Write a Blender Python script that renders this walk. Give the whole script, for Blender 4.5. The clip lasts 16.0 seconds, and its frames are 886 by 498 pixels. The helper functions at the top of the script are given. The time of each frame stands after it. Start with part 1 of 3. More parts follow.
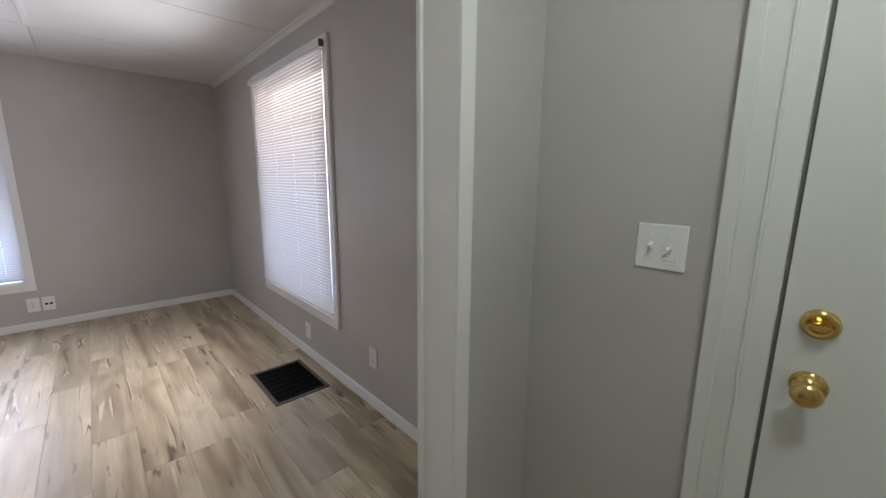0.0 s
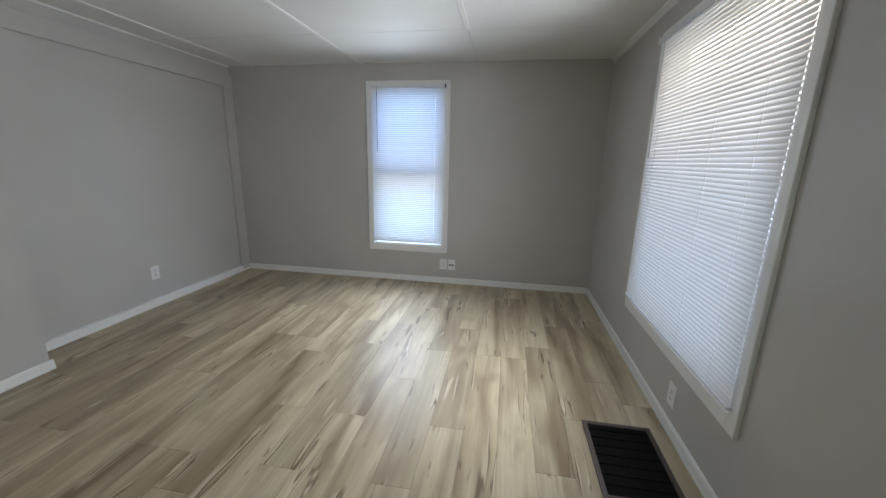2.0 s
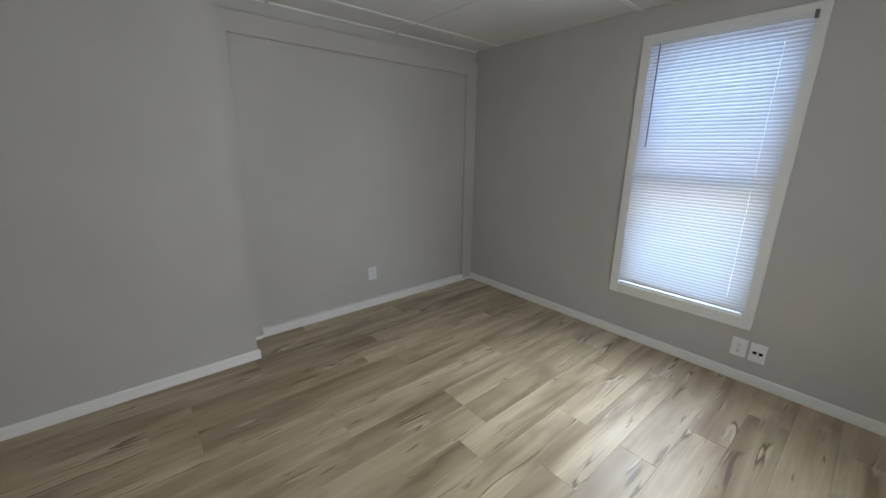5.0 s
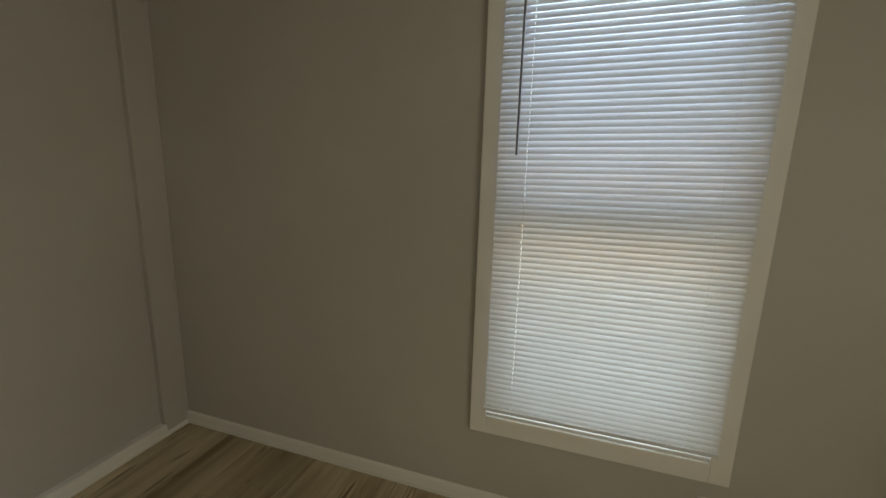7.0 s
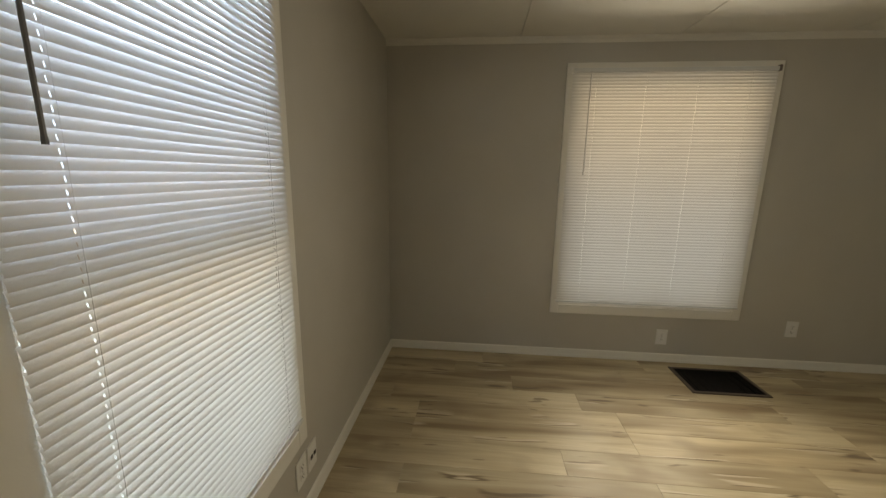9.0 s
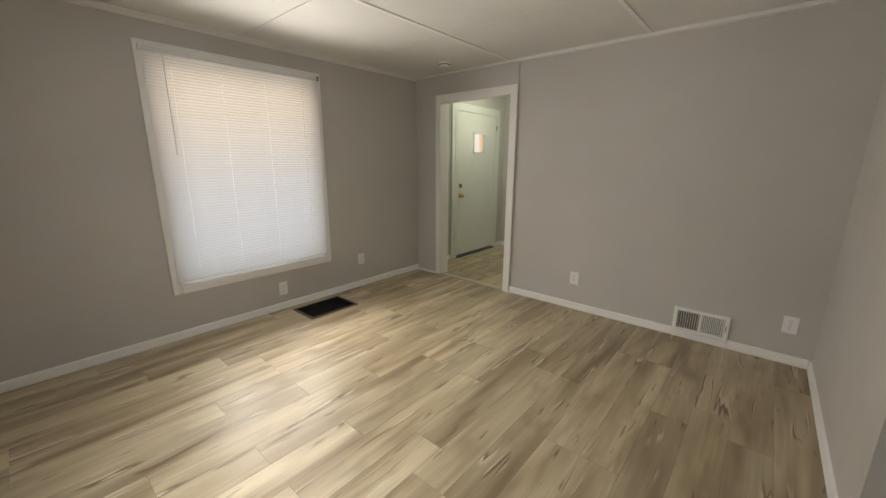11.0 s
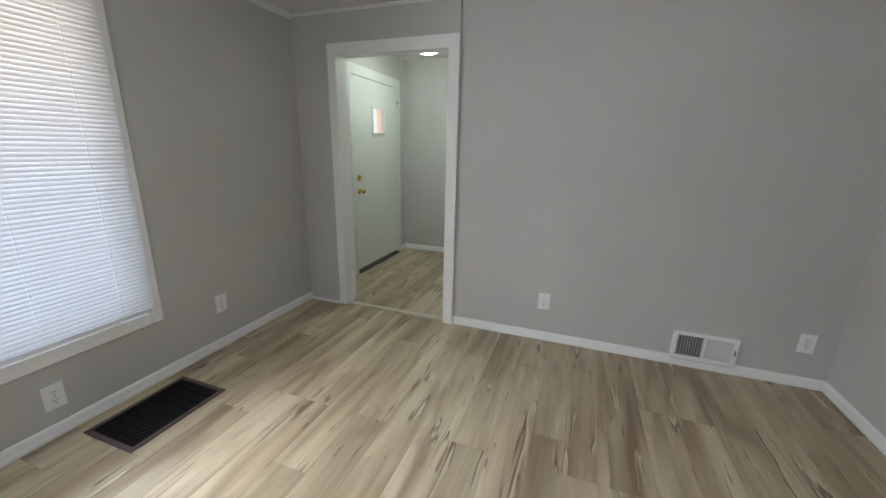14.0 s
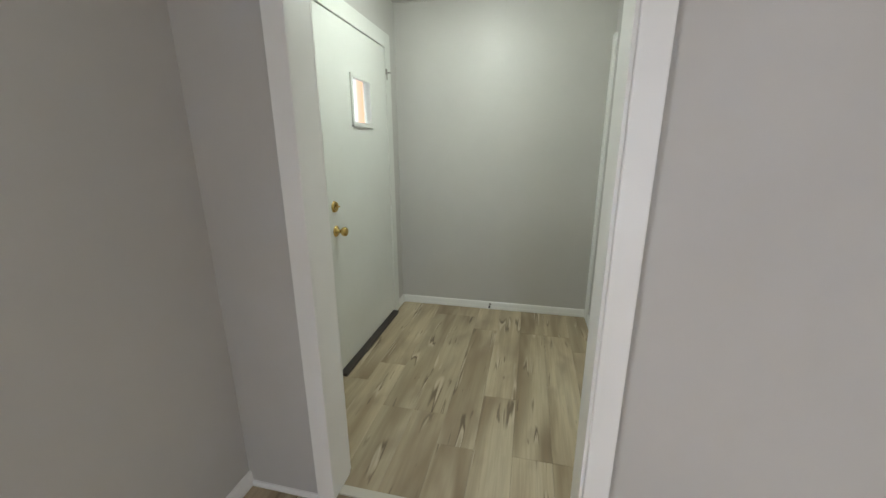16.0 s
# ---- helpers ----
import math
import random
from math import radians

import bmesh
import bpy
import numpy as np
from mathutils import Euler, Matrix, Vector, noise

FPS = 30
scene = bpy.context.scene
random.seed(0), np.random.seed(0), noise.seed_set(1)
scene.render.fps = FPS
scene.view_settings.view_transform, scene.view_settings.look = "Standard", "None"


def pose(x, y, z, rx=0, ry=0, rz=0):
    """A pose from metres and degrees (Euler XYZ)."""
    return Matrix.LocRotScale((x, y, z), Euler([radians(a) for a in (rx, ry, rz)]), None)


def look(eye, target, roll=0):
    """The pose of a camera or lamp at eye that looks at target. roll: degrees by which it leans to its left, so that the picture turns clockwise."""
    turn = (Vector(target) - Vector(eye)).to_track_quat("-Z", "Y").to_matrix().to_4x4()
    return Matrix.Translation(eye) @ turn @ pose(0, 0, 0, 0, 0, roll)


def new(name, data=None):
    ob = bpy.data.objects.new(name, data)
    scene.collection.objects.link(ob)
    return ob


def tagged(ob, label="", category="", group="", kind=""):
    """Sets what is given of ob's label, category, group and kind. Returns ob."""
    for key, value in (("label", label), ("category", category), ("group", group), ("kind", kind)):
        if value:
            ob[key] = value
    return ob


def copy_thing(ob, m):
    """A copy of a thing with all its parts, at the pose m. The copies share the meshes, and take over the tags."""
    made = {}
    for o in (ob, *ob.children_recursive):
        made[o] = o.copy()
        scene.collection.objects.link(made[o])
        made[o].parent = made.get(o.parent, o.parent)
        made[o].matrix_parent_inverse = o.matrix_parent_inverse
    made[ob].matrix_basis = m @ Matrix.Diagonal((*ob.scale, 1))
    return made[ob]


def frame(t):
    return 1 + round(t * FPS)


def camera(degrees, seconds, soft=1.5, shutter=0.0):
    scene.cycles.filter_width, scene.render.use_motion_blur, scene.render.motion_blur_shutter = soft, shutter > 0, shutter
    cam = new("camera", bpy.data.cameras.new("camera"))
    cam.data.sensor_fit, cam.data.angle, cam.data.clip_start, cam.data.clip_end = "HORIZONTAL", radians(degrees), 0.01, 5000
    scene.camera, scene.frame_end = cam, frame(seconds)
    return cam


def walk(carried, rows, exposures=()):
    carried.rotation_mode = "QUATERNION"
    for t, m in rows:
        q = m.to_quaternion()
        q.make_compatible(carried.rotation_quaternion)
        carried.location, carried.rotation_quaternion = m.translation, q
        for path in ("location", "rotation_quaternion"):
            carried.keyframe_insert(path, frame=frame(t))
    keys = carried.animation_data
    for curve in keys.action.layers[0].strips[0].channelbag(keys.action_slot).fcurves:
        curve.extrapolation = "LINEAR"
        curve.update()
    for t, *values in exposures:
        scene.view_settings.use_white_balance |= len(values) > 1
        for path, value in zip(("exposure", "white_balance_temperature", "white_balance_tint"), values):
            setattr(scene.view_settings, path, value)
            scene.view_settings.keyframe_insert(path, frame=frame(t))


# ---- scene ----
cam = camera(99.8, 16.0)
PATH = [
    (0, (-1.121, -0.865, 1.358), (0.226, 0.57, 1.0), 0.5),
    (0.5, (-0.97, -0.656, 1.362), (-0.205, 1.153, 0.985), 0.8),
    (1, (-0.907, -0.46, 1.346), (-0.679, 1.488, 0.95), 1.1),
    (1.5, (-0.911, -0.233, 1.37), (-1.014, 1.717, 0.938), 1.3),
    (2, (-0.93, -0.085, 1.394), (-1.252, 1.833, 0.93), 1.3),
    (2.5, (-0.964, 0.037, 1.401), (-1.578, 1.881, 0.929), 1.6),
    (2.9, (-0.962, 0.18, 1.446), (-1.894, 1.877, 0.945), 1.3),
    (3, (-0.936, 0.187, 1.462), (-1.953, 1.832, 0.953), 1.0),
    (5.5, (-1.422, 1.526, 1.451), (-2.898, 2.768, 0.926), 0.8),
    (6, (-1.726, 1.931, 1.468), (-3.125, 3.279, 0.994), 0.7),
    (6.5, (-2.016, 2.285, 1.435), (-3.221, 3.823, 1.009), 0.8),
    (7, (-2.199, 2.617, 1.368), (-2.787, 4.496, 1.015), 1.6),
    (7.5, (-2.385, 2.925, 1.4), (-2.125, 4.876, 1.044), 1.5),
    (8, (-2.546, 3.036, 1.419), (-1.493, 4.695, 1.047), 1.1),
    (8.5, (-2.632, 3.181, 1.43), (-0.95, 4.189, 1.04), 1.2),
    (9, (-2.88, 3.321, 1.433), (-0.927, 3.496, 1.039), 0.8),
    (9.5, (-3.167, 3.354, 1.456), (-1.309, 2.732, 1.057), 0.6),
    (10, (-3.396, 3.473, 1.404), (-1.745, 2.412, 1.017), 0.6),
    (12.5, (-3.397, 3.236, 1.403), (-2.529, 1.515, 0.866), 1.0),
    (13, (-3.117, 3.106, 1.422), (-2.361, 1.333, 0.887), 1.1),
    (13.5, (-2.714, 2.893, 1.408), (-2.047, 1.084, 0.875), 1.3),
    (14, (-2.267, 2.667, 1.397), (-1.613, 0.851, 0.872), 1.2),
    (14.5, (-1.875, 2.368, 1.415), (-1.219, 0.556, 0.882), 0.9),
    (15, (-1.549, 1.955, 1.419), (-0.907, 0.138, 0.882), 0.5),
    (15.5, (-1.275, 1.565, 1.444), (-0.7, -0.272, 0.902), -0.1),
    (16, (-1.099, 1.063, 1.392), (-0.662, -0.816, 0.863), -0.3),
]
EXPO = [
    (0.0, 0.25, 6350, 21), (0.8, 0.2, 6250, 16), (1.6, 0.18, 6200, 11), (3.0, 0.0, 6050, 7), (5.3, 0.02, 6500, 9), (6.0, -0.1, 7550, 8), (6.6, -0.45, 8400, 6), (7.2, -0.78, 9500, 4),
    (8.0, -0.5, 9800, 6), (9.0, -0.5, 10000, 8), (9.6, -0.22, 10900, 14), (10.2, 0.05, 9700, 12), (12.2, 0.4, 6450, 13), (14.5, 0.4, 6300, 11), (16.0, 0.8, 6500, 14),
]
walk(cam, [(t, look(eye, target, roll)) for t, eye, target, roll in PATH], EXPO)

# ---- sizes ----
NORTH, WEST, JOG_X, JOG_Y, CEIL = 4.01, -4.135, -3.81, 1.65, 2.37
S_DOOR, S_WEST, STEP_X = 0.0, -0.015, -1.40           # the wall round the doorway stands a little proud
VES_N, VES_S, VES_W, VES_CEIL = -0.14, -2.02, -1.62, 2.45
OPEN_E, OPEN_W, OPEN_TOP = -0.38, -1.33, 2.078       # doorway between the two spaces
WIN_E = (1.375, 2.665, 0.44, 2.145)                  # y0, y1, z0, z1
WIN_N = (-2.43, -1.635, 0.43, 2.135)                 # x0, x1, z0, z1
DOOR = (-1.76, -0.795, 0.02, 2.09)
THICK = 0.14

# ---- world and light ----
GLOW_E, GLOW_N, GLOW_DOOR, LAMP = 4.3, 8.0, 0.72, 34.0
FILL_E, FILL_N = 17.0, 7.8
world = bpy.data.worlds.new("world")
scene.world = world
world.use_nodes = True
wn, wl = world.node_tree.nodes, world.node_tree.links
sky = wn.new("ShaderNodeTexSky")
sky.sky_type, sky.sun_disc, sky.sun_elevation, sky.sun_rotation = "NISHITA", False, radians(50), radians(200)
wl.new(sky.outputs[0], wn["Background"].inputs[0])
wn["Background"].inputs[1].default_value = 0.1


def daylight(place, heading, dip, fan, wide, tall, watts, color):
    """A small fill lamp added before the blind, standing in for sky light; heading: degrees from +y to the left."""
    data = bpy.data.lights.new("window_fill_lamp", "AREA")
    data.shape, data.size, data.size_y, data.energy, data.color, data.spread = "RECTANGLE", wide, tall, watts, color, radians(fan)
    ob = new("window_fill_lamp", data)
    ob.matrix_world = pose(*place, 90 - dip, 0, heading)


EAST_TINT, NORTH_TINT = (0.93, 0.955, 0.98), (0.87, 0.935, 1.0)
# at each window one fill lamp is aimed down at the floor, one up at the ceiling
daylight((-0.20, 2.03, 1.16), 90, 43, 84, 1.16, 0.34, 2.8, EAST_TINT)
daylight((-0.18, 2.03, 1.60), 90, -38, 76, 1.16, 0.30, 1.3, EAST_TINT)
daylight((-2.03, NORTH - 0.19, 1.16), 180, 43, 84, 0.70, 0.34, 3.0, NORTH_TINT)
daylight((-2.03, NORTH - 0.17, 1.60), 180, -38, 76, 0.70, 0.30, 0.65, NORTH_TINT)


def fill_spot(place, heading, fan, watts, color):
    """A fill spot of no size added before the blind, aimed level as extra window light."""
    data = bpy.data.lights.new("window_fill_spot", "SPOT")
    data.energy, data.color, data.spot_size, data.spot_blend, data.shadow_soft_size = watts, color, radians(fan), 1.0, 0.0
    ob = new("window_fill_spot", data)
    ob.matrix_world = pose(*place, 90, 0, heading)


for u in (-0.33, 0.33):
    for z in (0.85, 1.65):
        fill_spot((-0.075, 2.03 + u, z), 90, 154, FILL_E, EAST_TINT)
        fill_spot((-2.03 + u * 0.6, NORTH - 0.07, z), 180, 164, FILL_N, NORTH_TINT)


# ---- materials ----
class Mat:
    """A node material with a few short hands."""

    def __init__(self, name, rough=0.5, metal=0.0, color=(0.5, 0.5, 0.5)):
        self.m = bpy.data.materials.new(name)
        self.m.use_nodes = True
        self.n, self.l = self.m.node_tree.nodes, self.m.node_tree.links
        self.b = self.n["Principled BSDF"]
        self.b.inputs["Roughness"].default_value = rough
        self.b.inputs["Metallic"].default_value = metal
        self.b.inputs["Base Color"].default_value = (*color, 1)

    def node(self, kind, **values):
        nd = self.n.new(kind)
        for key, value in values.items():
            nd.inputs[key.replace("_", " ")].default_value = value
        return nd

    def coords(self, scale=(1, 1, 1), spread=False):
        tc, mp = self.n.new("ShaderNodeTexCoord"), self.n.new("ShaderNodeMapping")
        mp.inputs["Scale"].default_value = scale
        src = tc.outputs["Object"]
        if spread:
            info, mul, add = self.n.new("ShaderNodeObjectInfo"), self.n.new("ShaderNodeMath"), self.n.new("ShaderNodeVectorMath")
            mul.operation, mul.inputs[1].default_value = "MULTIPLY", 57.0
            self.l.new(info.outputs["Random"], mul.inputs[0])
            self.l.new(src, add.inputs[0])
            self.l.new(mul.outputs[0], add.inputs[1])
            src = add.outputs[0]
        self.l.new(src, mp.inputs[0])
        return mp.outputs[0]

    def noise(self, vec, scale, detail=4.0, rough=0.55, distort=0.0):
        nd = self.node("ShaderNodeTexNoise", Scale=scale, Detail=detail, Roughness=rough, Distortion=distort)
        self.l.new(vec, nd.inputs["Vector"])
        return nd.outputs["Fac"]

    def ramp(self, fac, stops):
        nd = self.n.new("ShaderNodeValToRGB")
        while len(nd.color_ramp.elements) < len(stops):
            nd.color_ramp.elements.new(0.5)
        for el, (p, c) in zip(nd.color_ramp.elements, stops):
            el.position = p
            el.color = (*c, 1) if isinstance(c, tuple) else (c, c, c, 1)
        self.l.new(fac, nd.inputs[0])
        return nd.outputs[0]

    def mix(self, fac, a, b, how="MIX"):
        nd = self.n.new("ShaderNodeMix")
        nd.data_type, nd.blend_type = "RGBA", how
        for sock, value in ((nd.inputs[0], fac), (nd.inputs[6], a), (nd.inputs[7], b)):
            if isinstance(value, bpy.types.NodeSocket):
                self.l.new(value, sock)
            else:
                sock.default_value = value if not isinstance(value, tuple) else (*value, 1)
        return nd.outputs[2]

    def put(self, sock, name):
        self.l.new(sock, self.b.inputs[name])

    def bump(self, height, strength, distance):
        nd = self.node("ShaderNodeBump", Strength=strength, Distance=distance)
        self.l.new(height, nd.inputs["Height"])
        self.l.new(nd.outputs[0], self.b.inputs["Normal"])


def painted(name, color, rough, stipple, worn=0.06, grime=None):
    """Rolled or brushed paint: fine stipple, faint cloudiness."""
    s = Mat(name, rough)
    v = s.coords()
    cloud = s.noise(v, 1.3, 5)
    fine = s.noise(v, 260, 2)
    low = tuple(c * (1 - worn) for c in color)
    high = tuple(min(1, c * (1 + worn * 0.6)) for c in color)
    col = s.ramp(cloud, [(0.3, low), (0.7, high)])
    if grime:
        spots = s.ramp(s.noise(v, 9, 6, 0.7), [(0.62, 0.0), (0.74, 0.5)])
        col = s.mix(spots, col, grime)
    s.put(col, "Base Color")
    s.put(s.ramp(s.noise(v, 3.5), [(0.3, rough - 0.06), (0.7, rough + 0.06)]), "Roughness")
    s.bump(fine, stipple, 0.002)
    return s.m


def plank_material():
    """Greige vinyl planks printed as hickory: soft tone bands, fine grain, dark splits with pale rims, small knots."""
    s = Mat("plank_vinyl", 0.42)
    info = s.n.new("ShaderNodeObjectInfo")
    streak = s.noise(s.coords((8.5, 0.95, 1), True), 1.0, 2.5, 0.5, 0.4)
    soft = s.noise(s.coords((6.5, 2.6, 1), True), 1.0, 2.0, 0.5, 0.4)
    grain = s.noise(s.coords((95, 3.0, 1), True), 1.0, 3, 0.6, 0.5)
    tone = s.ramp(streak, [(0.31, (0.30, 0.22, 0.134)), (0.43, (0.455, 0.365, 0.243)), (0.55, (0.58, 0.485, 0.335)), (0.68, (0.69, 0.602, 0.435))])
    per = s.ramp(info.outputs["Random"], [(0.0, (0.74, 0.725, 0.70)), (0.3, (0.87, 0.86, 0.835)), (0.65, (0.95, 0.94, 0.92)), (1.0, (1.0, 0.995, 0.975))])
    col = s.mix(1.0, tone, per, "MULTIPLY")
    col = s.mix(s.ramp(soft, [(0.52, 0.0), (0.74, 0.55)]), col, (0.27, 0.195, 0.13))
    col = s.mix(s.ramp(grain, [(0.38, 0.22), (0.60, 0.0)]), col, (0.27, 0.21, 0.15))
    # sparse dark splits that follow the grain, each with a pale rim
    ridge = s.noise(s.coords((15, 0.95, 1), True), 1.0, 2.0, 0.5, 0.25)
    patch = s.ramp(s.noise(s.coords((9.0, 2.4, 1), True), 1.0, 1.0), [(0.565, 0.0), (0.64, 1.0)])
    line = s.ramp(ridge, [(0.462, 0.0), (0.486, 1.0), (0.500, 1.0), (0.510, 0.0)])
    split = s.mix(1.0, line, patch, "MULTIPLY")
    rim = s.mix(1.0, s.ramp(ridge, [(0.505, 0.0), (0.525, 0.8), (0.575, 0.0)]), patch, "MULTIPLY")
    col = s.mix(rim, col, (0.66, 0.575, 0.44))
    col = s.mix(s.mix(1.0, split, (0.8, 0.8, 0.8), "MULTIPLY"), col, (0.12, 0.08, 0.05))
    # short dark flecks along the grain
    fleck = s.ramp(s.noise(s.coords((34, 4.5, 1), True), 1.0, 2.0, 0.5, 0.3), [(0.68, 0.0), (0.74, 0.7)])
    col = s.mix(fleck, col, (0.16, 0.11, 0.07))
    s.put(col, "Base Color")
    s.put(s.ramp(streak, [(0.3, 0.38), (0.7, 0.46)]), "Roughness")
    s.b.inputs["Specular IOR Level"].default_value = 0.5
    s.bump(grain, 0.10, 0.0006)
    return s.m


def slat_material(name, color, through_share):
    """Thin vinyl slats, which let part of the daylight through."""
    s = Mat(name, 0.4)
    s.b.inputs["Base Color"].default_value = (*color, 1)
    v = s.coords()
    s.put(s.ramp(s.noise(v, 3.0), [(0.3, tuple(c * 0.96 for c in color)), (0.7, color)]), "Base Color")
    tr = s.node("ShaderNodeBsdfTranslucent", Color=(*color, 1))
    mixer = s.n.new("ShaderNodeMixShader")
    mixer.inputs[0].default_value = through_share
    out = s.n["Material Output"]
    s.l.new(s.b.outputs[0], mixer.inputs[1])
    s.l.new(tr.outputs[0], mixer.inputs[2])
    s.l.new(mixer.outputs[0], out.inputs[0])
    return s.m


def glass_material():
    s = Mat("window_glass", 0.02, 0, (1, 1, 1))
    s.b.inputs["Transmission Weight"].default_value = 1.0
    s.b.inputs["IOR"].default_value = 1.08
    return s.m


def glow(name, strength, stops, axis="Z", base=0.0, span=1.0):
    """Something bright, with colours that run along one axis of the world from base over span."""
    s = Mat(name)
    tc, sep = s.n.new("ShaderNodeTexCoord"), s.n.new("ShaderNodeSeparateXYZ")
    s.l.new(tc.outputs["Object"], sep.inputs[0])
    mr = s.node("ShaderNodeMapRange", From_Min=base, From_Max=base + span)
    s.l.new(sep.outputs[axis], mr.inputs["Value"])
    em = s.node("ShaderNodeEmission", Strength=strength)
    s.l.new(s.ramp(mr.outputs[0], stops), em.inputs[0])
    s.l.new(em.outputs[0], s.n["Material Output"].inputs[0])
    return s.m


WALL = painted("greige_wall_paint", (0.55, 0.533, 0.508), 0.46, 0.10)
CEILING = painted("white_ceiling_paint", (0.76, 0.755, 0.73), 0.6, 0.08)
TRIM = painted("white_trim_paint", (0.86, 0.855, 0.83), 0.36, 0.05, 0.05)
DOORPAINT = painted("white_door_paint", (0.74, 0.75, 0.71), 0.36, 0.04, 0.05, (0.66, 0.66, 0.60))
PLASTIC = painted("white_plastic", (0.86, 0.86, 0.86), 0.3, 0.0, 0.02)
PLANK = plank_material()
SLAT = slat_material("blind_slat_vinyl", (0.80, 0.80, 0.80), 0.10)
RAILV = painted("blind_rail_vinyl", (0.76, 0.78, 0.80), 0.35, 0.0, 0.02)
GLASS = glass_material()
SASH = painted("tan_sash_wood", (0.52, 0.36, 0.22), 0.5, 0.08, 0.15)
SASHW = painted("white_sash_vinyl", (0.75, 0.75, 0.73), 0.4, 0.02)
DARK = Mat("dark_slot", 0.7, 0, (0.015, 0.014, 0.014)).m
GAP_SHADE = Mat("gap_shade_grey", 0.8, 0, (0.20, 0.20, 0.18)).m
WAND = painted("grey_clear_wand", (0.20, 0.21, 0.23), 0.25, 0.0, 0.05)
CORD = painted("white_cord", (0.85, 0.85, 0.85), 0.7, 0.0, 0.02)
BRONZE = painted("brown_register_enamel", (0.075, 0.055, 0.045), 0.4, 0.03, 0.12)
SLAB = painted("underlay", (0.10, 0.085, 0.07), 0.9, 0.1)
SILL = painted("dark_door_sill", (0.07, 0.058, 0.048), 0.5, 0.1, 0.2)
STRIP = painted("greige_threshold_strip", (0.60, 0.57, 0.50), 0.45, 0.05, 0.1)
BRACKET = painted("grey_bracket", (0.16, 0.14, 0.14), 0.4, 0.0, 0.05)


for m in (DARK, GAP_SHADE):
    m.node_tree.nodes["Principled BSDF"].inputs["Specular IOR Level"].default_value = 0.1


def brass_material():
    s = Mat("polished_brass", 0.14, 1.0)
    v = s.coords()
    s.put(s.ramp(s.noise(v, 40), [(0.3, (0.62, 0.42, 0.13)), (0.7, (0.80, 0.60, 0.25))]), "Base Color")
    s.put(s.ramp(s.noise(v, 120), [(0.35, 0.10), (0.7, 0.26)]), "Roughness")
    return s.m


BRASS = brass_material()
STEEL = Mat("dull_steel", 0.3, 1.0, (0.36, 0.34, 0.31)).m


# ---- mesh helpers ----
def mesh_ob(name, bm, mat, parent=None, smooth=False):
    me = bpy.data.meshes.new(name)
    bmesh.ops.recalc_face_normals(bm, faces=bm.faces)
    bm.to_mesh(me)
    bm.free()
    me.materials.append(mat)
    if smooth:
        me.polygons.foreach_set("use_smooth", [True] * len(me.polygons))
    ob = new(name, me)
    ob.parent = parent
    return ob


def add_box(bm, lo, hi, bevel=0.0):
    lo, hi = Vector(lo), Vector(hi)
    size, mid = hi - lo, (lo + hi) / 2
    made = bmesh.ops.create_cube(bm, size=1.0, matrix=Matrix.Translation(mid) @ Matrix.Diagonal((abs(size.x), abs(size.y), abs(size.z), 1)))
    if bevel:
        edges = {e for v in made["verts"] for e in v.link_edges}
        bmesh.ops.bevel(bm, geom=list(edges), offset=bevel, segments=2, profile=0.6, affect="EDGES")


def box(name, lo, hi, mat, parent=None, bevel=0.0):
    bm = bmesh.new()
    add_box(bm, lo, hi, bevel)
    return mesh_ob(name, bm, mat, parent)


def boxes(name, spans, mat, parent=None, bevel=0.0):
    bm = bmesh.new()
    for lo, hi in spans:
        add_box(bm, lo, hi, bevel)
    return mesh_ob(name, bm, mat, parent)


def lathe(bm, outline, m, steps=28):
    """A turned shape: (radius, height) pairs round the local z axis."""
    rings = []
    for r, h in outline:
        rings.append([bm.verts.new(m @ Vector((r * math.cos(2 * math.pi * k / steps), r * math.sin(2 * math.pi * k / steps), h))) for k in range(steps)])
    for a, b in zip(rings, rings[1:]):
        for k in range(steps):
            bm.faces.new((a[k], a[(k + 1) % steps], b[(k + 1) % steps], b[k]))
    for ring in (rings[0], rings[-1]):
        if (ring[0].co - ring[steps // 2].co).length > 1e-5:
            bm.faces.new(ring)


def turned(name, outline, m, mat, parent=None, steps=28):
    bm = bmesh.new()
    lathe(bm, outline, m, steps)
    return mesh_ob(name, bm, mat, parent, True)


